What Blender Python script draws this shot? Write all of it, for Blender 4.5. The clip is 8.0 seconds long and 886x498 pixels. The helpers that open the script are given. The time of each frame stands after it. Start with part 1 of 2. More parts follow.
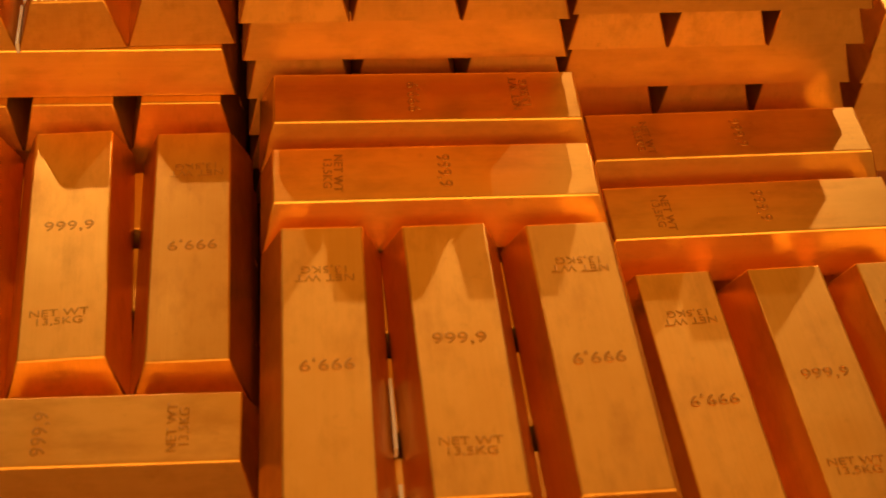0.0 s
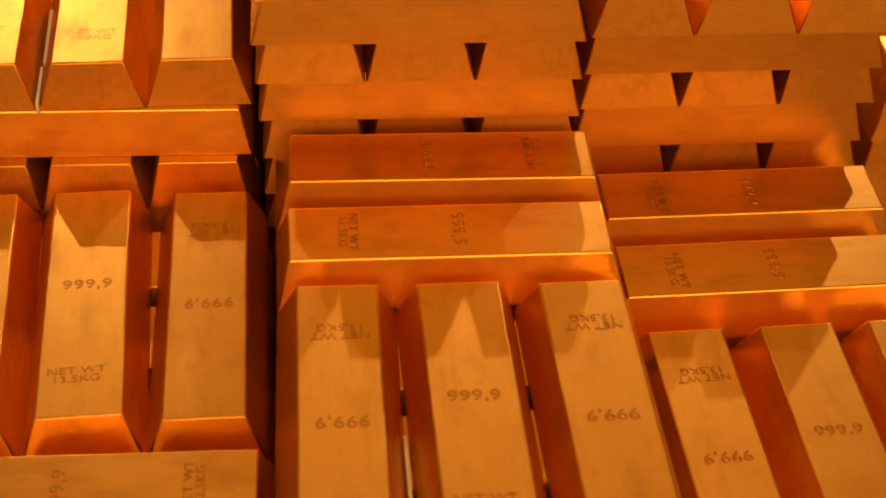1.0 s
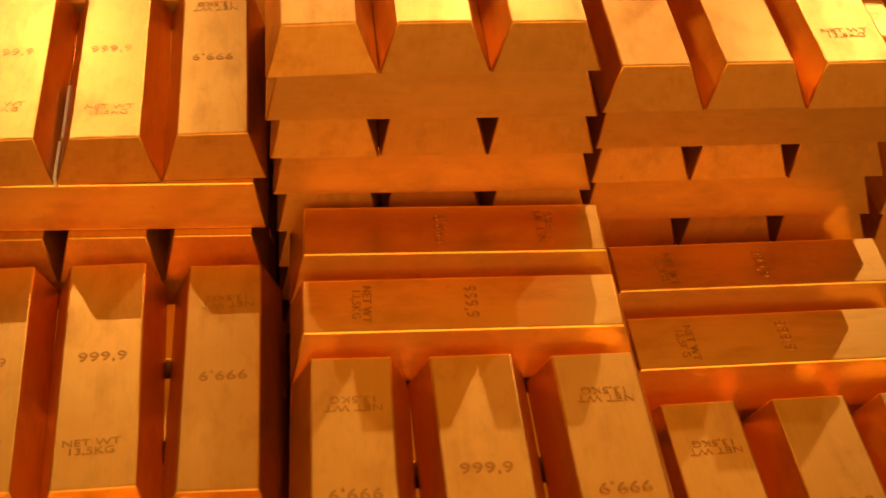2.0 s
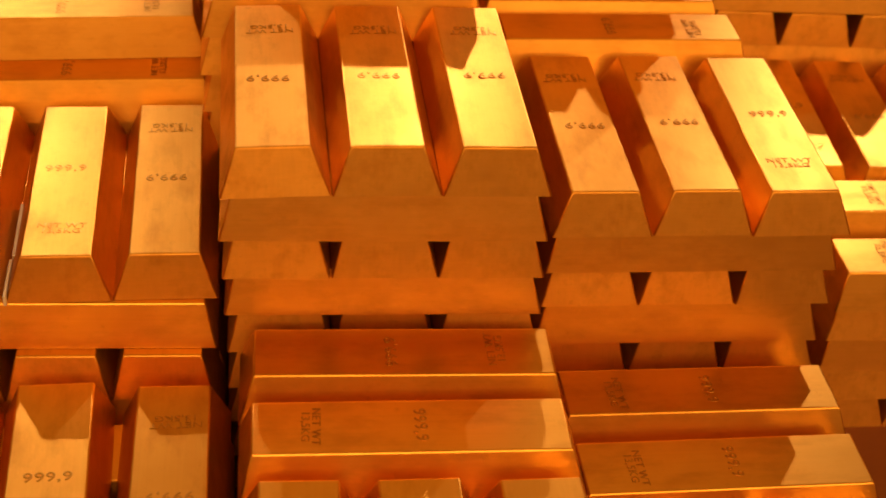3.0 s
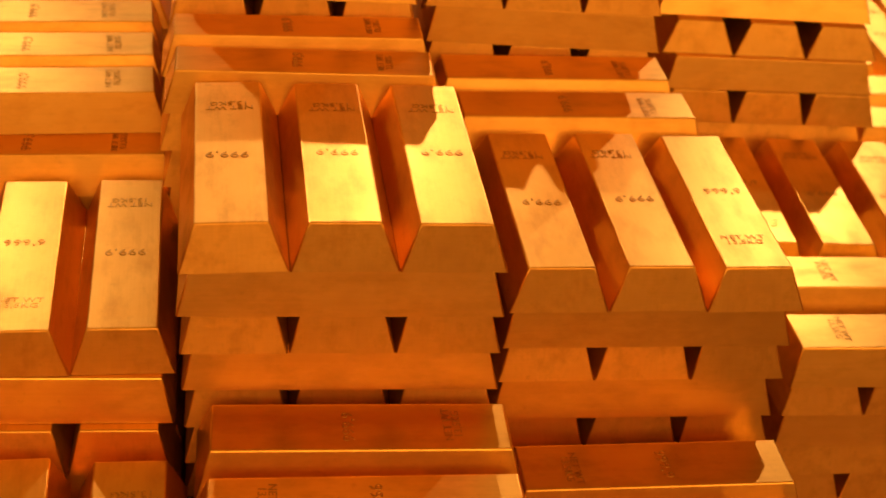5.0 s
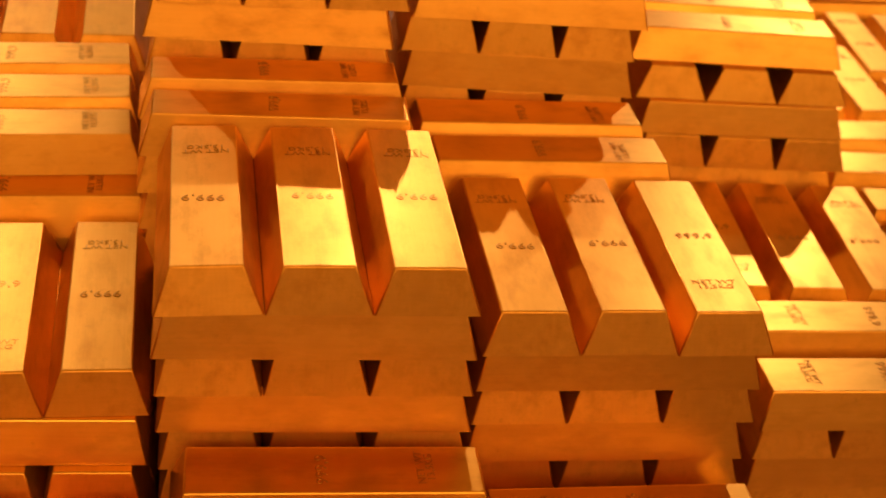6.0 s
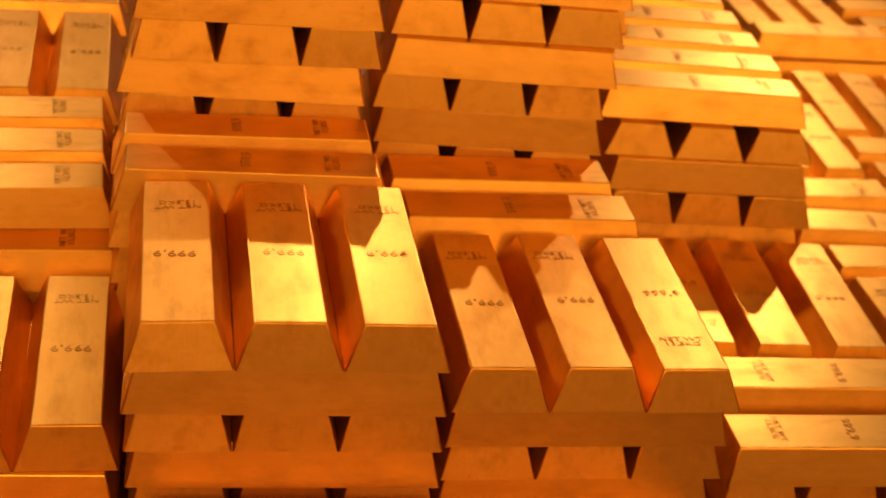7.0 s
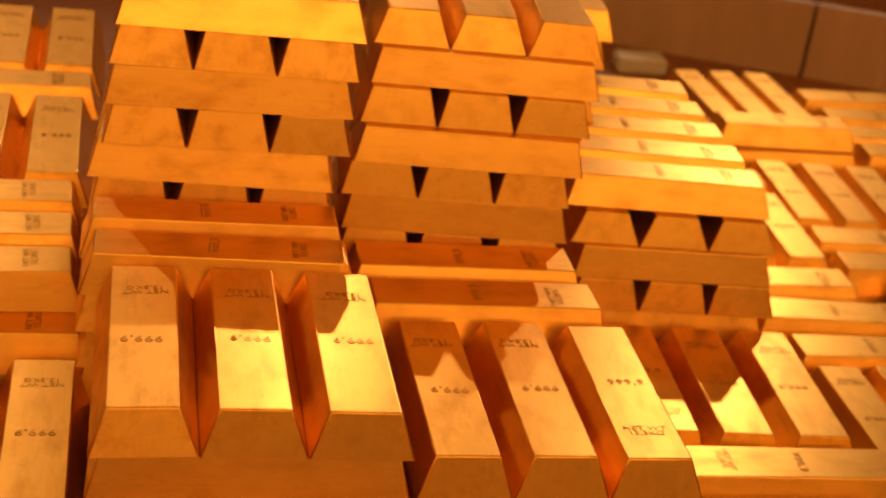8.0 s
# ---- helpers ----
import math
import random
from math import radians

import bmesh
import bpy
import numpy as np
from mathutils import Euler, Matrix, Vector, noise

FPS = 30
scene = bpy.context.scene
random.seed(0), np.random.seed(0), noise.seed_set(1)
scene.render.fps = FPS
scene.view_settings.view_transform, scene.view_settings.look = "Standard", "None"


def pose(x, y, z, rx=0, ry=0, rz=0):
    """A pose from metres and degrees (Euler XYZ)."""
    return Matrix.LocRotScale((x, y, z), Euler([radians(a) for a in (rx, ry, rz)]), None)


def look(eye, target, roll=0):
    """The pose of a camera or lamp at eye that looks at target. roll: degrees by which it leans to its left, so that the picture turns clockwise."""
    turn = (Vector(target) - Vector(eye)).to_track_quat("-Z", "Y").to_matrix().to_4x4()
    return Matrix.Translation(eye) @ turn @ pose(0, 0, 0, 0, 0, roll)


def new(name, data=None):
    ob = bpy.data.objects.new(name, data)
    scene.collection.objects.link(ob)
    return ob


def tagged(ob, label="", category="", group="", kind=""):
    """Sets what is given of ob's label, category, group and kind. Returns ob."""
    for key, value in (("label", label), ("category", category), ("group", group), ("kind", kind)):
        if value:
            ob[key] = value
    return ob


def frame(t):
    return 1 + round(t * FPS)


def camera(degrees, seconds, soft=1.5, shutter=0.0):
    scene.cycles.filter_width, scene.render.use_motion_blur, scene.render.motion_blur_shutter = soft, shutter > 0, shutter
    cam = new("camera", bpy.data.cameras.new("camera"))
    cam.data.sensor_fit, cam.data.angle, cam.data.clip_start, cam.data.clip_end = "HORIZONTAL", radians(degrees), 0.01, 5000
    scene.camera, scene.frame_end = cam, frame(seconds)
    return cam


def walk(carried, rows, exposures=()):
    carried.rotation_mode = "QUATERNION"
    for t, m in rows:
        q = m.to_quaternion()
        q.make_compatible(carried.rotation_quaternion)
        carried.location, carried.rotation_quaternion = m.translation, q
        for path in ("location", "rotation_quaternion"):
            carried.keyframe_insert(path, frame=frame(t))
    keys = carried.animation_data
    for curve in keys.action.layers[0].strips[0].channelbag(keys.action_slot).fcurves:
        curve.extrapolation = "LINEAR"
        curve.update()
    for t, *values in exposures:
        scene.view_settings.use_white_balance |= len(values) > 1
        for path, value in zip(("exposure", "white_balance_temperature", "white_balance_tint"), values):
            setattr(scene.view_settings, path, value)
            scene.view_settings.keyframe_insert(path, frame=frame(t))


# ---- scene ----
cam = camera(32.24, 8.0, soft=1.8)
PATH = [
    (0, (0.0406, -0.9054, 0.609), (0.1738, 0.0102, -0.3042), 3.66),
    (0.5, (0.0394, -0.9081, 0.6124), (0.1729, 0.0337, -0.2737), 3.53),
    (1, (0.0382, -0.9108, 0.6158), (0.1629, 0.0388, -0.2632), 3.05),
    (1.2, (0.0377, -0.9119, 0.6172), (0.153, 0.0389, -0.2619), 2.3),
    (2.3, (0.0351, -0.9179, 0.6247), (0.1587, 0.0954, -0.1803), 2.84),
    (2.5, (0.0346, -0.9189, 0.626), (0.1668, 0.1091, -0.1586), 3.09),
    (3, (0.0356, -0.9203, 0.6275), (0.1966, 0.1285, -0.1236), 4.42),
    (3.5, (0.0365, -0.9217, 0.6289), (0.1988, 0.13, -0.1178), 4.23),
    (4, (0.0375, -0.923, 0.6304), (0.2075, 0.1349, -0.1057), 4.68),
    (4.5, (0.0384, -0.9244, 0.6318), (0.2195, 0.1446, -0.0854), 5.0),
    (6, (0.0382, -0.9322, 0.6436), (0.2515, 0.1619, -0.0253), 6.08),
    (6.5, (0.0376, -0.9354, 0.6488), (0.2585, 0.1643, -0.0085), 6.42),
    (7, (0.037, -0.9386, 0.654), (0.2741, 0.1735, 0.0238), 6.92),
    (7.5, (0.0365, -0.9418, 0.6592), (0.2882, 0.1852, 0.0621), 7.45),
    (8, (0.0359, -0.945, 0.6643), (0.298, 0.1952, 0.0975), 7.91),
]
walk(cam, [(t, look(eye, target, roll)) for t, eye, target, roll in PATH], exposures=[(0.0, 0.69), (1.2, 0.66), (2.6, 0.53), (4.6, 0.52), (6.0, 0.43), (8.0, 0.41)])
cam.data.dof.use_dof = True
cam.data.dof.focus_distance = 1.20
cam.data.dof.aperture_fstop = 8.5

# ---- light ----
WARM = (1.0, 0.46, 0.085)


def lamp(name, kind, energy, m, color=WARM, **settings):
    data = bpy.data.lights.new(name, kind)
    data.energy, data.color = energy, color
    for key, value in settings.items():
        if key == "size":
            data.size = value
        elif key == "size_y":
            data.shape, data.size_y = "RECTANGLE", value
        elif key == "radius":
            data.shadow_soft_size = value
        elif key == "cone":
            data.spot_size, data.spot_blend = radians(value), 0.5
    ob = new(name, data)
    ob.matrix_world = m
    return ob


SPOT = (1.0, 0.72, 0.46)
lamp("spotlight", "SPOT", 74, look((0.82, 5.0, 2.81), (0.3, 0.2, -0.05)), SPOT, radius=0.03, cone=40)
lamp("spotlight", "SPOT", 100, look((2.70, 5.0, 2.42), (0.4, 0.2, -0.05)), SPOT, radius=0.03, cone=40)
lamp("spotlight", "SPOT", 72, look((-1.05, 5.0, 2.80), (0.3, 0.2, -0.05)), SPOT, radius=0.03, cone=40)
# Two added fills under the ceiling that brighten the bar tops and shaded layers.
lamp("ceiling_fill_light", "AREA", 14, look((0.5, 3.6, 3.2), (0.5, 3.6, 0)), WARM, size=3.4, size_y=5.0)
lamp("ceiling_fill_light", "AREA", 9, look((0.3, -1.4, 3.2), (0.3, -1.4, 0)), WARM, size=3.0, size_y=1.8)
# Added fills for the near faces, from behind the viewer and the right.
lamp("room_fill_light", "AREA", 94, look((0.3, -4.1, 2.05), (0.3, 0.5, 1.0)), (1.0, 0.485, 0.14), size=6.0, size_y=1.5)
lamp("room_fill_light", "AREA", 20, look((3.7, -1.8, 1.6), (0.6, 0.4, 0.5)), (1.0, 0.50, 0.15), size=3.6, size_y=1.8)
world = bpy.data.worlds.new("room_air")
scene.world = world
world.use_nodes = True
world.node_tree.nodes["Background"].inputs["Color"].default_value = (1.0, 0.42, 0.10, 1)
world.node_tree.nodes["Background"].inputs["Strength"].default_value = 0.045

# ---- materials ----


def material(name):
    m = bpy.data.materials.new(name)
    m.use_nodes = True
    nodes, links = m.node_tree.nodes, m.node_tree.links
    return m, nodes, links, nodes["Principled BSDF"]


def node(nodes, kind, **values):
    n = nodes.new(kind)
    for key, value in values.items():
        n.inputs[key.replace("_", " ")].default_value = value
    return n


def ramp(nodes, links, source, stops):
    r = nodes.new("ShaderNodeValToRGB")
    while len(r.color_ramp.elements) < len(stops):
        r.color_ramp.elements.new(0.5)
    for e, (p, c) in zip(r.color_ramp.elements, stops):
        e.position, e.color = p, (*c, 1) if len(c) == 3 else (c[0], c[0], c[0], 1)
    links.new(source, r.inputs["Fac"])
    return r.outputs["Color"]


def gold_material(name, rough_low, rough_high, soil):
    m, nodes, links, bsdf = material(name)
    coord = nodes.new("ShaderNodeTexCoord")
    info = nodes.new("ShaderNodeObjectInfo")
    shift = nodes.new("ShaderNodeVectorMath")
    shift.operation = "MULTIPLY_ADD"
    links.new(info.outputs["Random"], shift.inputs[0])
    shift.inputs[1].default_value = (7.3, 3.1, 5.7)
    links.new(coord.outputs["Object"], shift.inputs[2])
    lines = []
    for scale in ((420, 8, 60), (50, 8, 800)):
        stretch = nodes.new("ShaderNodeMapping")
        stretch.inputs["Scale"].default_value = scale
        links.new(shift.outputs[0], stretch.inputs["Vector"])
        grain = node(nodes, "ShaderNodeTexNoise", Scale=1.0, Detail=3.0)
        links.new(stretch.outputs[0], grain.inputs["Vector"])
        lines.append(grain.outputs["Fac"])
    brush = nodes.new("ShaderNodeMath")
    brush.operation = "MULTIPLY"
    links.new(lines[0], brush.inputs[0])
    links.new(lines[1], brush.inputs[1])
    blotch = node(nodes, "ShaderNodeTexNoise", Scale=26.0, Detail=5.0, Roughness=0.6)
    links.new(shift.outputs[0], blotch.inputs["Vector"])
    stain = node(nodes, "ShaderNodeTexNoise", Scale=70.0, Detail=6.0, Roughness=0.7)
    links.new(shift.outputs[0], stain.inputs["Vector"])
    tone = ramp(nodes, links, blotch.outputs["Fac"], [(0.3, (0.94, 0.495, 0.085)), (0.7, (0.99, 0.55, 0.105))])
    streak = ramp(nodes, links, brush.outputs[0], [(0.12, (0.86, 0.82, 0.74)), (0.32, (1, 1, 1))])
    mark = ramp(nodes, links, stain.outputs["Fac"], [(0.62, (1, 1, 1)), (0.76, (0.45, 0.32, 0.20))])
    smear = node(nodes, "ShaderNodeTexNoise", Scale=42.0, Detail=6.0, Roughness=0.62)
    low = nodes.new("ShaderNodeMapping")
    low.inputs["Scale"].default_value = (1.0, 0.4, 1.0)
    links.new(shift.outputs[0], low.inputs["Vector"])
    links.new(low.outputs[0], smear.inputs["Vector"])
    grime = ramp(nodes, links, smear.outputs["Fac"], [(0.48, (1, 1, 1)), (0.78, (0.50, 0.36, 0.22))])
    cast = ramp(nodes, links, info.outputs["Random"], [(0.0, (0.80, 0.76, 0.70)), (0.4, (0.93, 0.92, 0.88)), (1.0, (1, 1, 1))])
    colour = tone
    for factor, source in ((0.28, streak), (0.20 + 0.2 * soil, mark), (0.45 + 0.12 * soil, grime), (1.0, cast)):
        mix = nodes.new("ShaderNodeMix")
        mix.data_type, mix.blend_type = "RGBA", "MULTIPLY"
        mix.inputs["Factor"].default_value = factor
        links.new(colour, mix.inputs["A"])
        links.new(source, mix.inputs["B"])
        colour = mix.outputs["Result"]
    links.new(colour, bsdf.inputs["Base Color"])
    bsdf.inputs["Metallic"].default_value = 0.97
    bsdf.inputs["Specular IOR Level"].default_value = 0.0
    rough = nodes.new("ShaderNodeMapRange")
    links.new(smear.outputs["Fac"], rough.inputs["Value"])
    rough.inputs["From Min"].default_value, rough.inputs["From Max"].default_value = 0.3, 0.7
    rough.inputs["To Min"].default_value, rough.inputs["To Max"].default_value = rough_low, rough_high
    links.new(rough.outputs[0], bsdf.inputs["Roughness"])
    bump = node(nodes, "ShaderNodeBump", Strength=0.08, Distance=0.0004)
    links.new(brush.outputs[0], bump.inputs["Height"])
    bump2 = node(nodes, "ShaderNodeBump", Strength=0.06, Distance=0.002)
    links.new(blotch.outputs["Fac"], bump2.inputs["Height"])
    links.new(bump.outputs[0], bump2.inputs["Normal"])
    links.new(bump2.outputs[0], bsdf.inputs["Normal"])
    return m


def stamp_material():
    m, nodes, links, bsdf = material("shaded_stamp_gold")
    noise_n = node(nodes, "ShaderNodeTexNoise", Scale=500.0, Detail=3.0)
    # Stroke colour darker than the bars', standing for shade in the engraving.
    links.new(ramp(nodes, links, noise_n.outputs["Fac"], [(0.35, (0.50, 0.25, 0.045)), (0.65, (0.70, 0.37, 0.070))]), bsdf.inputs["Base Color"])
    bsdf.inputs["Metallic"].default_value = 0.95
    bsdf.inputs["Specular IOR Level"].default_value = 0.0
    bsdf.inputs["Roughness"].default_value = 0.32
    return m


def wood_material(name, dark, light, scale):
    m, nodes, links, bsdf = material(name)
    coord = nodes.new("ShaderNodeTexCoord")
    stretch = nodes.new("ShaderNodeMapping")
    stretch.inputs["Scale"].default_value = scale
    links.new(coord.outputs["Object"], stretch.inputs["Vector"])
    grain = node(nodes, "ShaderNodeTexNoise", Scale=3.0, Detail=8.0, Roughness=0.65)
    links.new(stretch.outputs[0], grain.inputs["Vector"])
    links.new(ramp(nodes, links, grain.outputs["Fac"], [(0.3, dark), (0.7, light)]), bsdf.inputs["Base Color"])
    bsdf.inputs["Roughness"].default_value = 0.5
    bump = node(nodes, "ShaderNodeBump", Strength=0.15, Distance=0.001)
    links.new(grain.outputs["Fac"], bump.inputs["Height"])
    links.new(bump.outputs[0], bsdf.inputs["Normal"])
    return m


GOLD = gold_material("polished_gold", 0.30, 0.37, 0.2)
WORN = gold_material("worn_gold", 0.38, 0.50, 1.0)
STAMP = stamp_material()
PANEL = wood_material("brown_wood_panel", (0.38, 0.23, 0.13), (0.54, 0.34, 0.20), (2, 2, 0.3))
PLINTH = wood_material("red_brown_board", (0.26, 0.09, 0.03), (0.36, 0.13, 0.045), (0.4, 3, 3))
PLASTER = wood_material("cream_plaster", (0.62, 0.56, 0.46), (0.70, 0.64, 0.54), (1, 1, 1))

PALE = wood_material("pale_cream", (0.72, 0.68, 0.60), (0.82, 0.78, 0.70), (40, 40, 40))

# ---- room ----


def block(bm, x0, x1, y0, y1, z0, z1):
    m = Matrix.LocRotScale(((x0 + x1) / 2, (y0 + y1) / 2, (z0 + z1) / 2), None, (x1 - x0, y1 - y0, z1 - z0))
    bmesh.ops.create_cube(bm, size=1, matrix=m)


def part(name, bm, mat, parent=None, label=""):
    mesh = bpy.data.meshes.new(name)
    bm.to_mesh(mesh)
    bm.free()
    mesh.materials.append(mat)
    ob = new(name, mesh)
    ob.parent = parent
    return tagged(ob, label)


def slab(name, box, mat, label="", category="", bevel=0.0):
    bm = bmesh.new()
    block(bm, *box)
    if bevel:
        bmesh.ops.bevel(bm, geom=bm.edges[:], offset=bevel, segments=2, affect="EDGES")
    return tagged(part(name, bm, mat), label, category, kind="structure")


H = 0.037
FLOOR_Z = -1.2
BASE_Z = -10 * H
slab("floor", (-3.2, 3.8, -4.2, 6.4, FLOOR_Z - 0.1, FLOOR_Z), PLINTH, "red-brown wooden floor of the showroom", "floor")
slab("ceiling", (-3.2, 3.8, -4.2, 6.4, 3.3, 3.4), PLASTER, "cream plaster ceiling", "ceiling")
slab("wall_south", (-3.2, 3.8, -4.3, -4.2, FLOOR_Z, 3.3), PLASTER, "cream plaster wall", "wall")
slab("wall_west", (-3.3, -3.2, -4.2, 6.4, FLOOR_Z, 3.3), PLASTER, "cream plaster wall", "wall")
slab("wall_east", (3.8, 3.9, -4.2, 6.4, FLOOR_Z, 3.3), PLASTER, "cream plaster wall", "wall")
slab("wall_north", (-3.2, 3.8, 6.4, 6.5, FLOOR_Z, 3.3), PLASTER, "cream plaster wall", "wall")
slab("display_platform", (-1.2, 2.6, -0.62, 3.0, BASE_Z - 0.1, BASE_Z), PLINTH, "red-brown wooden display platform under the gold bars", "platform", 0.004)
slab("platform_base", (-1.1, 2.5, -0.5, 2.9, FLOOR_Z, BASE_Z - 0.1), PANEL, "brown wooden base of the display platform", "platform")
partition = new("back_partition")
tagged(partition, "low brown wooden partition of upright panels behind the gold", "partition", kind="structure")
partition.matrix_world = pose(1.40, 2.07, BASE_Z, 0, 0, -20)
for x0, x1 in ((-2.78, -2.06), (-2.06, -1.35), (-1.35, -0.64), (-0.64, 0.07), (0.07, 0.78), (0.78, 1.27)):
    bm = bmesh.new()
    block(bm, x0 + 0.004, x1 - 0.004, 0.0, 0.035, 0.0, 0.165)
    bmesh.ops.bevel(bm, geom=bm.edges[:], offset=0.003, segments=2, affect="EDGES")
    part("panel", bm, PANEL, partition)
bm = bmesh.new()
block(bm, -2.78, 1.27, 0.037, 0.060, 0.0, 0.155)
part("backing_board", bm, PANEL, partition)

bm = bmesh.new()
block(bm, 1.033, 1.143, 2.00, 2.06, BASE_Z, BASE_Z + 0.034)
bmesh.ops.bevel(bm, geom=bm.edges[:], offset=0.005, segments=3, affect="EDGES")
tagged(part("stone_block", bm, PLASTER), "small pale stone block lying on the wooden platform", "block")

# ---- gold bars ----
L, W, INSET = 0.25, 0.0833, 0.0145


def bar_mesh(seed, inset, mat, length=L, width=W, high=H):
    """A cast bar: long axis along y, base at z = 0, sides drawn in towards the top, edges rounded."""
    rng = random.Random(seed)
    bm = bmesh.new()
    l, w = length / 2 - 0.0005, width / 2 - 0.0001
    j = lambda s: rng.uniform(-s, s)
    side, end = inset - 0.0004, 0.0108 if inset > 0.012 else 0.0095
    x0, x1, y0, y1 = -w + side + j(0.001), w - side + j(0.001), -l + end + j(0.0012), l - end + j(0.0012)
    low = [bm.verts.new(c) for c in ((-w, -l, 0), (w, -l, 0), (w, l, 0), (-w, l, 0))]
    up = [bm.verts.new((x, y, high - 0.0003)) for x, y in ((x0, y0), (x1, y0), (x1, y1), (x0, y1))]
    bm.faces.new(low[::-1])
    bm.faces.new(up)
    for i in range(4):
        bm.faces.new((low[i], low[(i + 1) % 4], up[(i + 1) % 4], up[i]))
    rim = [e for e in bm.edges if any(v.co.z > high / 2 for v in e.verts)]
    rest = [e for e in bm.edges if e not in rim]
    bmesh.ops.bevel(bm, geom=rim, offset=0.0013, segments=2, profile=0.55, affect="EDGES")
    rest = [e for e in rest if e.is_valid and all(v.co.z < 0.0005 for v in e.verts)]
    bmesh.ops.bevel(bm, geom=rest, offset=0.0006, segments=1, affect="EDGES")
    for f in bm.faces:
        f.smooth = f.calc_area() < 1e-4
    mesh = bpy.data.meshes.new("gold_bar")
    bm.to_mesh(mesh)
    bm.free()
    mesh.materials.append(mat)
    return mesh


BARS = {d: [bar_mesh(s, d, GOLD) for s in range(5)] for d in (0.0110, 0.0115, 0.0145, 0.0165)}
DULL = {d: [bar_mesh(s, d, WORN) for s in range(3)] for d in BARS}


def words(text, height, spacing, edge):
    curve = bpy.data.curves.new("words", "FONT")
    curve.body, curve.size, curve.align_x, curve.align_y = text, height / 0.7, "CENTER", "CENTER"
    curve.space_character, curve.space_line = spacing, 0.86
    curve.extrude, curve.resolution_u, curve.offset = 0.00005, 3, -0.5 * edge
    curve.bevel_depth, curve.bevel_resolution = edge, 0
    ob = new("words", curve)
    bpy.context.view_layer.update()
    mesh = bpy.data.meshes.new_from_object(ob.evaluated_get(bpy.context.evaluated_depsgraph_get()))
    bpy.data.objects.remove(ob)
    mesh.transform(Matrix.Diagonal((1.14, 1, 1, 1)))
    mesh.materials.clear()
    mesh.materials.append(STAMP)
    return mesh


PURITY = words("999,9", 0.0092, 1.06, 0.00024)
WEIGHT = words("NET WT\n13,5KG", 0.0062, 1.04, 0.00014)
LABEL = "polished gold bar with stamped purity and weight, lying in a stack"
PLAIN = "polished gold bar held between others in a stack"
SOILED = "smudged dull gold bar with scuffed faces in a stack"
rng = random.Random(5)
core = []


def bar(x, y, z, turn, stamped, group, inset=0.0145, slim=1.0, tip=0.0, long=1.0, worn=False):
    """One bar, its middle at (x, y) and its base at z. slim, long: its width and length against the usual; tip: degrees by which it leans sideways."""
    ob = new("gold_bar", DULL[inset][rng.randrange(3)] if worn else BARS[inset][rng.randrange(5)])
    ob.matrix_world = pose(x, y, z, 0, tip, turn) @ Matrix.Diagonal((slim, long, 1, 1))
    tagged(ob, SOILED if worn else LABEL if stamped else PLAIN, "gold bar", group)
    if stamped:
        for name, mesh, place in (("purity_stamp", PURITY, 0.008 + rng.uniform(-0.004, 0.004)), ("weight_stamp", WEIGHT, -0.073 + rng.uniform(-0.004, 0.004))):
            s = new(name, mesh)
            s.parent = ob
            s.matrix_basis = pose(rng.uniform(-0.003, 0.003), place, H + 0.00005, 0, 0, rng.uniform(-2, 2))
    return ob


def layer(kind, x, y, k, count=3, turn=0.0, flips="", stamped=False, group="gold bars", step=W, hidden=False, drift=0.0, inset=0.0145, tips=(), long=1.0, worn=""):
    """count bars side by side on level k, (x, y) being the near left corner of their base: kind "y" runs them away from the viewer, "x" across.
    flips: one letter a bar, n or f (turned end for end); drift: how far each bar of a crosswise row is pushed along past the one before it;
    long: the bars' length against the usual; worn: one letter a bar, d for a dull one."""
    m = pose(x, y, 0, 0, 0, turn)
    half = L * long / 2
    for i in range(count):
        off = (i + 0.5) * step
        flip = flips[i] == "f" if i < len(flips) else rng.random() < 0.6
        angle = turn + (0 if kind == "y" else 90) + (180 if flip else 0) + rng.uniform(-0.2, 0.2)
        slip = rng.uniform(-0.001, 0.001)
        p = m @ (Vector((off, half + slip, 0)) if kind == "y" else Vector((half + drift * i + slip, off, 0)))
        if hidden:
            core.append((p.x, p.y, k * H, angle))
            continue
        bar(p.x, p.y, k * H, angle, stamped, group, inset, min(step / W, 1.04), tips[i] if i < len(tips) else 0.0, long,
            worn[i] == "d" if i < len(worn) else not stamped and rng.random() < 0.4)


def fill(x, y, top, count=3, kind="x", turn=0.0):
    """Bars that nobody sees singly, from the platform up to the level top (not included)."""
    for k in range(-10, top):
        layer(kind if (top - 1 - k) % 2 == 0 or count != 3 else ("y" if kind == "x" else "x"), x, y, k, count, turn, hidden=True)


def tower(rows, top, kind, flips="", group="", inset=0.0110, top_inset=0.0145, tips=(), step=W, long=1.0, stamped=True, worn=""):
    """A square stack of crossed layers; rows: (x, y, turn) of each level, from the top level down."""
    for i, (x, y, turn) in enumerate(rows):
        here = kind if i % 2 == 0 else ("x" if kind == "y" else "y")
        high = i == 0
        layer(here, x, y, top - i, 3, turn, flips if high else "", high and stamped, group, step=step,
              inset=top_inset if high else inset, tips=tips if high else (), long=long, worn=worn if high else "")
    x, y, turn = rows[-1]
    n = len(rows)
    fill(x, y, top - n + 1, 3, kind if n % 2 == 0 else ("x" if kind == "y" else "y"), turn)


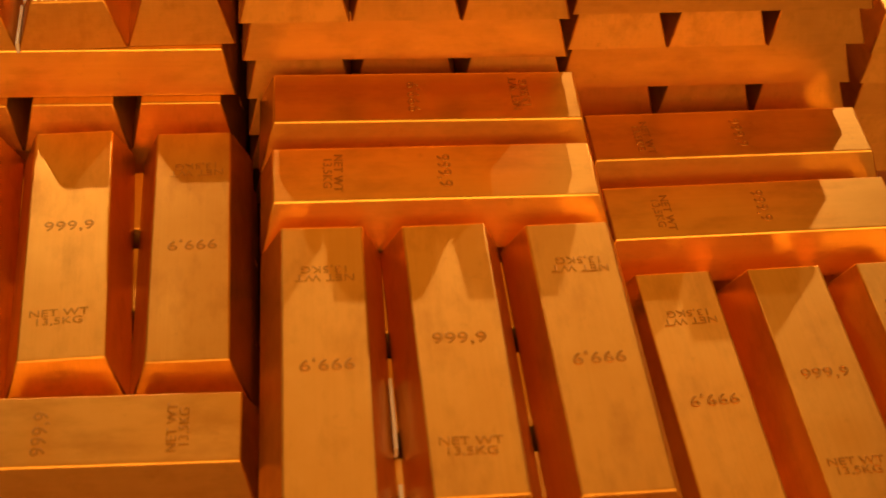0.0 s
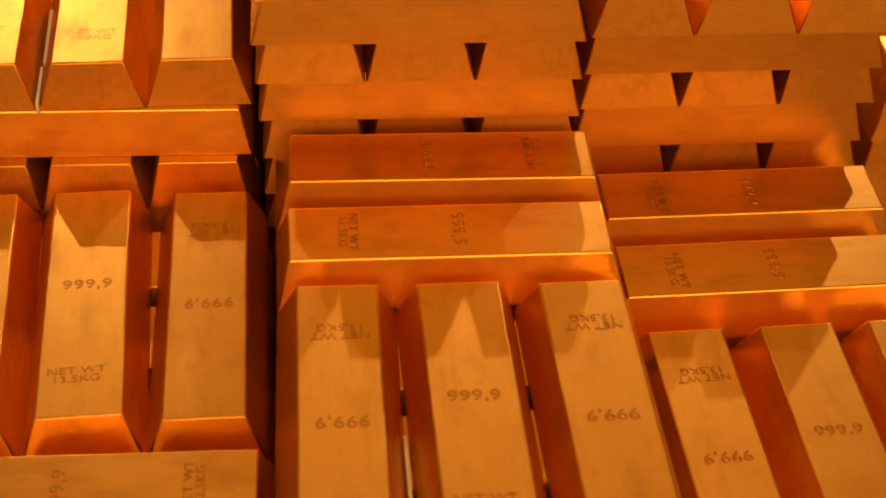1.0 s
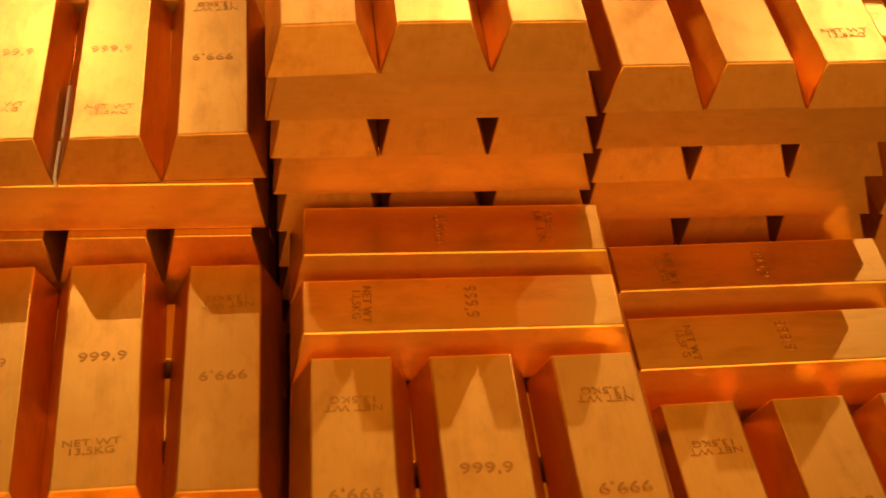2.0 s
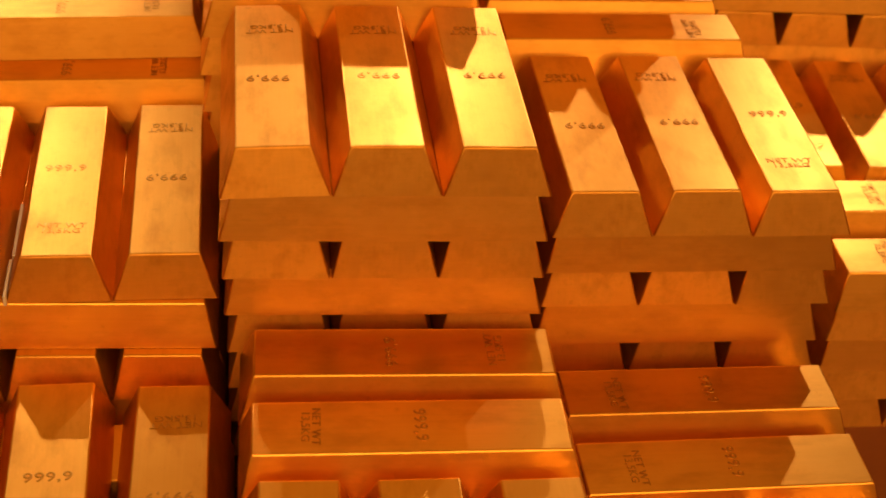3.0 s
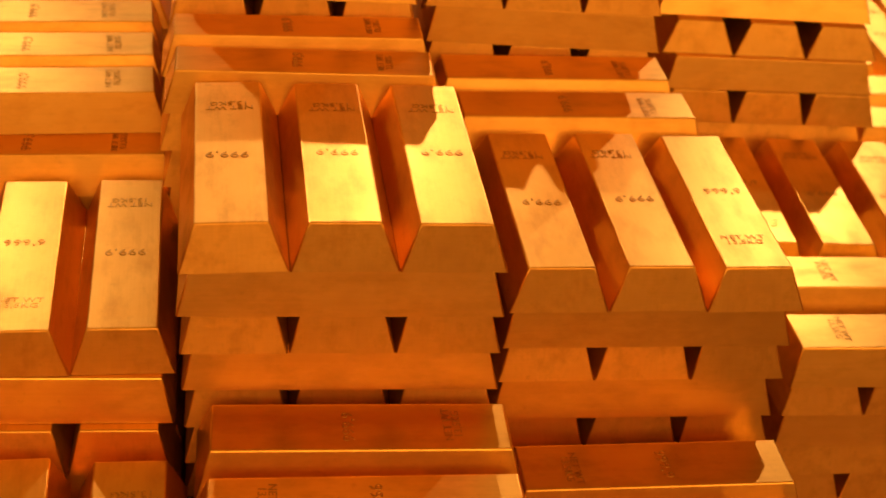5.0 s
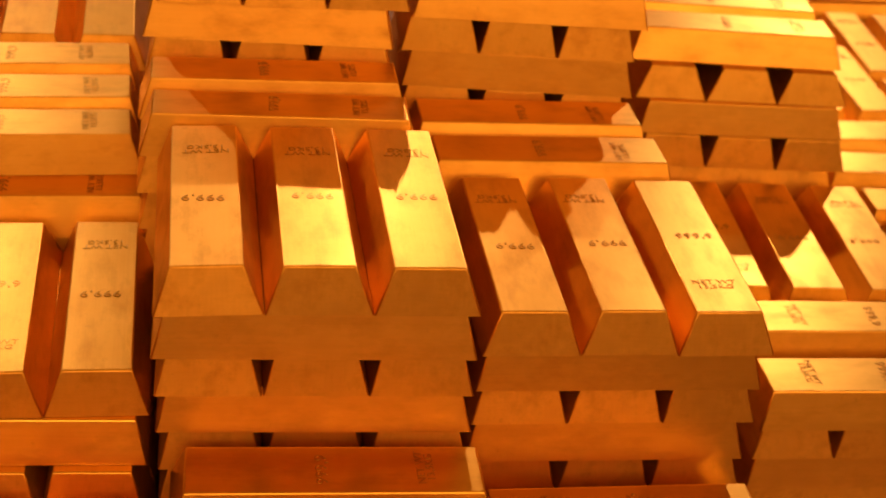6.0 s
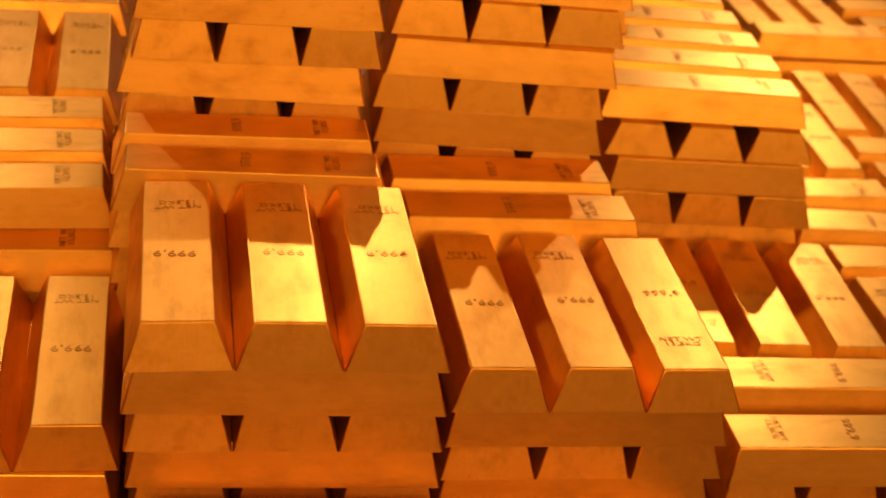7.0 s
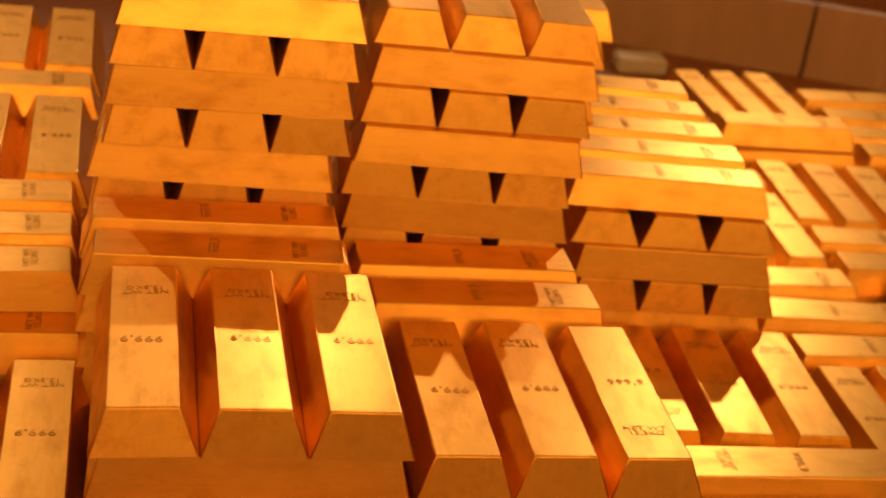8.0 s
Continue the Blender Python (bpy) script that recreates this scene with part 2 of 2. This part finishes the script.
# middle column
tower([(0.0121, 0.0222, 0.1), (0.0108, 0.0200, -0.9), (0.0128, 0.0232, -0.9), (0.0140, 0.0262, -1.2), (0.0150, 0.0265, -1.0)], 0, "y", "fff",
      "gold bars of the middle stack", tips=(1.6, 0.0, -0.5), step=0.0827, worn="d")
for x, y, turn, flip in ((0.0232, -0.1445, -0.8, "f"), (0.0238, -0.0600, -1.2, "n")):
    layer("x", x, y, -4, 1, turn, flip, True, "crosswise gold bars before the middle stack")
    fill(x, y, -4, 1)
for x, y, turn, flip in ((0.0180, -0.3955, -1.35, "f"), (0.1070, -0.3970, 0.1, "n"), (0.1930, -0.4005, 0.6, "f")):
    layer("y", x, y, -4, 1, turn, flip, True, "gold bars of the front terrace")
fill(0.022, -0.400, -4)
for x, y, turn in ((-0.0070, 0.2730, -1.2), (-0.0080, 0.3440, 0.0)):
    layer("x", x, y, 0, 1, turn, "n", True, "crosswise gold bars behind the middle stack", step=0.0710)
    fill(x, y, 0, 1)
tower([(0.0164, 0.4690, -2.5), (0.0107, 0.4625, -3.0), (0.0085, 0.4522, -1.8), (0.0076, 0.4420, -0.7), (-0.0071, 0.4462, -3.4), (-0.004, 0.4380, -2.0)], 5, "x", "fff",
      "gold bars of the high stack", step=0.0805, long=0.968)

# second column, two levels lower
tower([(0.2757, 0.0725, 0.0), (0.2735, 0.0752, -0.3), (0.2745, 0.0766, 0.0), (0.2710, 0.0735, -0.3), (0.2740, 0.0760, 0.0)], -2, "y", "ffn",
      "gold bars of the second stack", tips=(0.0, 0.0, -0.6), step=0.0840)
for x, y, turn in ((0.2757, -0.1195, 0.8), (0.2760, -0.0312, 0.3)):
    layer("x", x, y, -6, 1, turn, "f", True, "crosswise gold bars before the second stack")
    fill(x, y, -6, 1)
layer("y", 0.2860, -0.3830, -6, 3, 1.4, "fnf", True, "gold bars of the second front terrace", step=0.0835)
fill(0.286, -0.383, -6)
for x, y, turn in ((0.2620, 0.3300, 0.2), (0.2555, 0.4110, 0.3)):
    layer("x", x, y, -2, 1, turn, "n", True, "crosswise gold bars behind the second stack", step=0.0805)
    fill(x, y, -2, 1)
tower([(0.2798, 0.5737, -4.2), (0.2783, 0.5546, -5.0), (0.2684, 0.5344, -3.7), (0.2615, 0.5151, -4.4), (0.2530, 0.5141, -3.5), (0.2548, 0.5086, -4.5), (0.2530, 0.5000, -4.0)],
      4, "y", "fff", "gold bars of the second high stack", step=0.0825, long=0.988)
tower([(0.385, 0.870, -4.0), (0.378, 0.868, -4.5), (0.376, 0.866, -3.5)], 2, "x", "nnn", "gold bars of the rear stack")

# third column
layer("x", 0.5505, 0.6740, -2, 5, -4.4, "nnnnn", True, "gold bars on top of the third stack", step=0.0780, drift=-0.006, long=1.03)
fill(0.545, 0.93, -2, 2)
tower([(0.5560, 0.6475, -3.8), (0.5605, 0.6290, -2.7), (0.5600, 0.6180, -3.0)], -3, "y", "", "gold bars of the third stack", top_inset=0.0165, step=0.0860, stamped=False)
layer("y", 0.5670, 0.3437, -6, 3, -2.5, "nff", True, "gold bars of the third terrace", step=0.0850)
fill(0.567, 0.343, -6)
for x, y, turn in ((0.5955, 0.2570, -0.9), (0.5730, 0.1570, -0.8)):
    layer("x", x, y, -6, 1, turn, "f", True, "crosswise gold bars before the third terrace")
layer("y", 0.5730, 0.1600, -7, 3, -0.5, "", False, "crosswise gold bars before the third terrace", inset=0.0115)
layer("x", 0.5730, 0.1600, -8, 3, -0.5, "", False, "crosswise gold bars before the third terrace", inset=0.0115)
fill(0.573, 0.160, -8)

# fourth and fifth columns, the lowest
LOW_ROWS = [
    ("y", 0.889, 0.384, -8, 3, 0.0, "fff", 0.0800), ("x", 0.884, 0.634, -8, 1, -1.0, "n", W), ("x", 0.868, 0.735, -8, 1, -3.0, "n", W),
    ("x", 0.810, 0.826, -8, 1, 0.4, "n", W), ("y", 0.806, 0.925, -8, 3, -1.0, "fff", W), ("x", 0.806, 1.180, -8, 1, 0.0, "n", W),
    ("x", 1.124, 0.790, -8, 1, 0.0, "n", W), ("x", 1.054, 0.886, -8, 1, 0.0, "n", W), ("x", 1.047, 0.973, -8, 1, -2.0, "n", W),
    ("y", 1.040, 1.057, -8, 3, -2.5, "fff", 0.0785), ("y", 1.290, 1.057, -8, 3, -2.0, "fff", W), ("x", 1.020, 1.320, -8, 1, 1.0, "n", W), ("x", 1.020, 1.405, -8, 1, 0.0, "n", W),
    ("y", 1.050, 1.492, -8, 3, 2.0, "fff", 0.0720), ("x", 1.016, 1.352, -7, 1, -0.5, "n", W), ("x", 1.280, 1.500, -8, 1, 0.0, "n", W), ("x", 1.270, 1.590, -8, 1, 2.0, "n", W),
    ("x", 1.285, 1.330, -8, 1, 0.0, "n", W), ("x", 1.285, 1.410, -8, 1, 0.0, "n", W), ("x", 1.315, 0.900, -8, 1, 0.0, "n", W),
    ("y", 0.780, 1.268, -8, 3, 0.0, "fff", W),
]
for kind, x, y, k, count, turn, flips, step in LOW_ROWS:
    layer(kind, x, y, k, count, turn, flips, True, "gold bars of the low terrace", step=step)
    if k == -8:
        fill(x, y, -8, count)

# left column
tower([(-0.2360, 0.0440, 0.7), (-0.2420, 0.0370, -1.2), (-0.2390, 0.0170, -1.3)], -3, "y", "nnf", "gold bars of the left stack", step=0.0820)
for x, y, turn, flip in ((-0.2290, -0.2470, 2.4, "n"), (-0.1480, -0.2473, 1.5, "n"), (-0.0668, -0.2510, -0.5, "f")):
    layer("y", x, y, -5, 1, turn, flip, True, "gold bars of the left front terrace")
layer("x", -0.2300, -0.3320, -5, 1, -1.2, "n", True, "gold bars of the left front terrace")
fill(-0.2300, -0.252, -5)
fill(-0.2300, -0.3350, -5, 1)
layer("x", -0.2440, 0.3140, -3, 1, 1.2, "n", True, "gold bars under the edge of the left plateau")
fill(-0.2440, 0.3140, -3, 1)
for kind, y, count, step, flips in [("x", 0.3633, 3, 0.0790, "nnn"), ("y", 0.6010, 3, 0.0825, "fff"), ("x", 0.853, 1, 0.080, "n"), ("y", 0.936, 3, W, "fff")]:
    layer(kind, -0.2535, y, -2, count, 2.6 if kind == "x" else 1.2, flips, True, "gold bars of the left plateau", step=step)
    fill(-0.2535, y + (0.045 if y < 0.4 else 0), -2, count)

# thin pale strips standing in the gaps between bars
for x, y0, y1, z, turn in ((-0.1535, 0.0420, 0.0910, -3 * H, 0.6), (-0.1530, 0.0960, 0.1700, -3 * H, 1.0), (0.1040, -0.3270, -0.2700, -4 * H, -0.4), (0.1040, -0.3900, -0.3540, -4 * H, -0.4)):
    bm = bmesh.new()
    block(bm, -0.0012, 0.0012, -(y1 - y0) / 2, (y1 - y0) / 2, 0.0, 0.009)
    bmesh.ops.bevel(bm, geom=bm.edges[:], offset=0.0003, segments=1, affect="EDGES")
    strip = part("pale_strip", bm, PALE)
    strip.matrix_world = pose(x, (y0 + y1) / 2, z, 0, 0, turn)
    tagged(strip, "narrow pale strip between two gold bars", "paper strip", "paper strips between bars")

verts, faces = [], []
stock = BARS[0.0115][0]
base = [v.co.copy() for v in stock.vertices]
polys = [tuple(p.vertices) for p in stock.polygons]
for x, y, z, angle in core:
    m = pose(x, y, z, 0, 0, angle)
    n = len(verts)
    verts.extend(m @ co for co in base)
    faces.extend(tuple(n + i for i in p) for p in polys)
mesh = bpy.data.meshes.new("gold_bar_pile")
mesh.from_pydata(verts, [], faces)
mesh.materials.append(WORN)
tagged(new("gold_bar_pile", mesh), "inner gold bars that carry the visible stacks on the platform", "gold bars", kind="stuff")
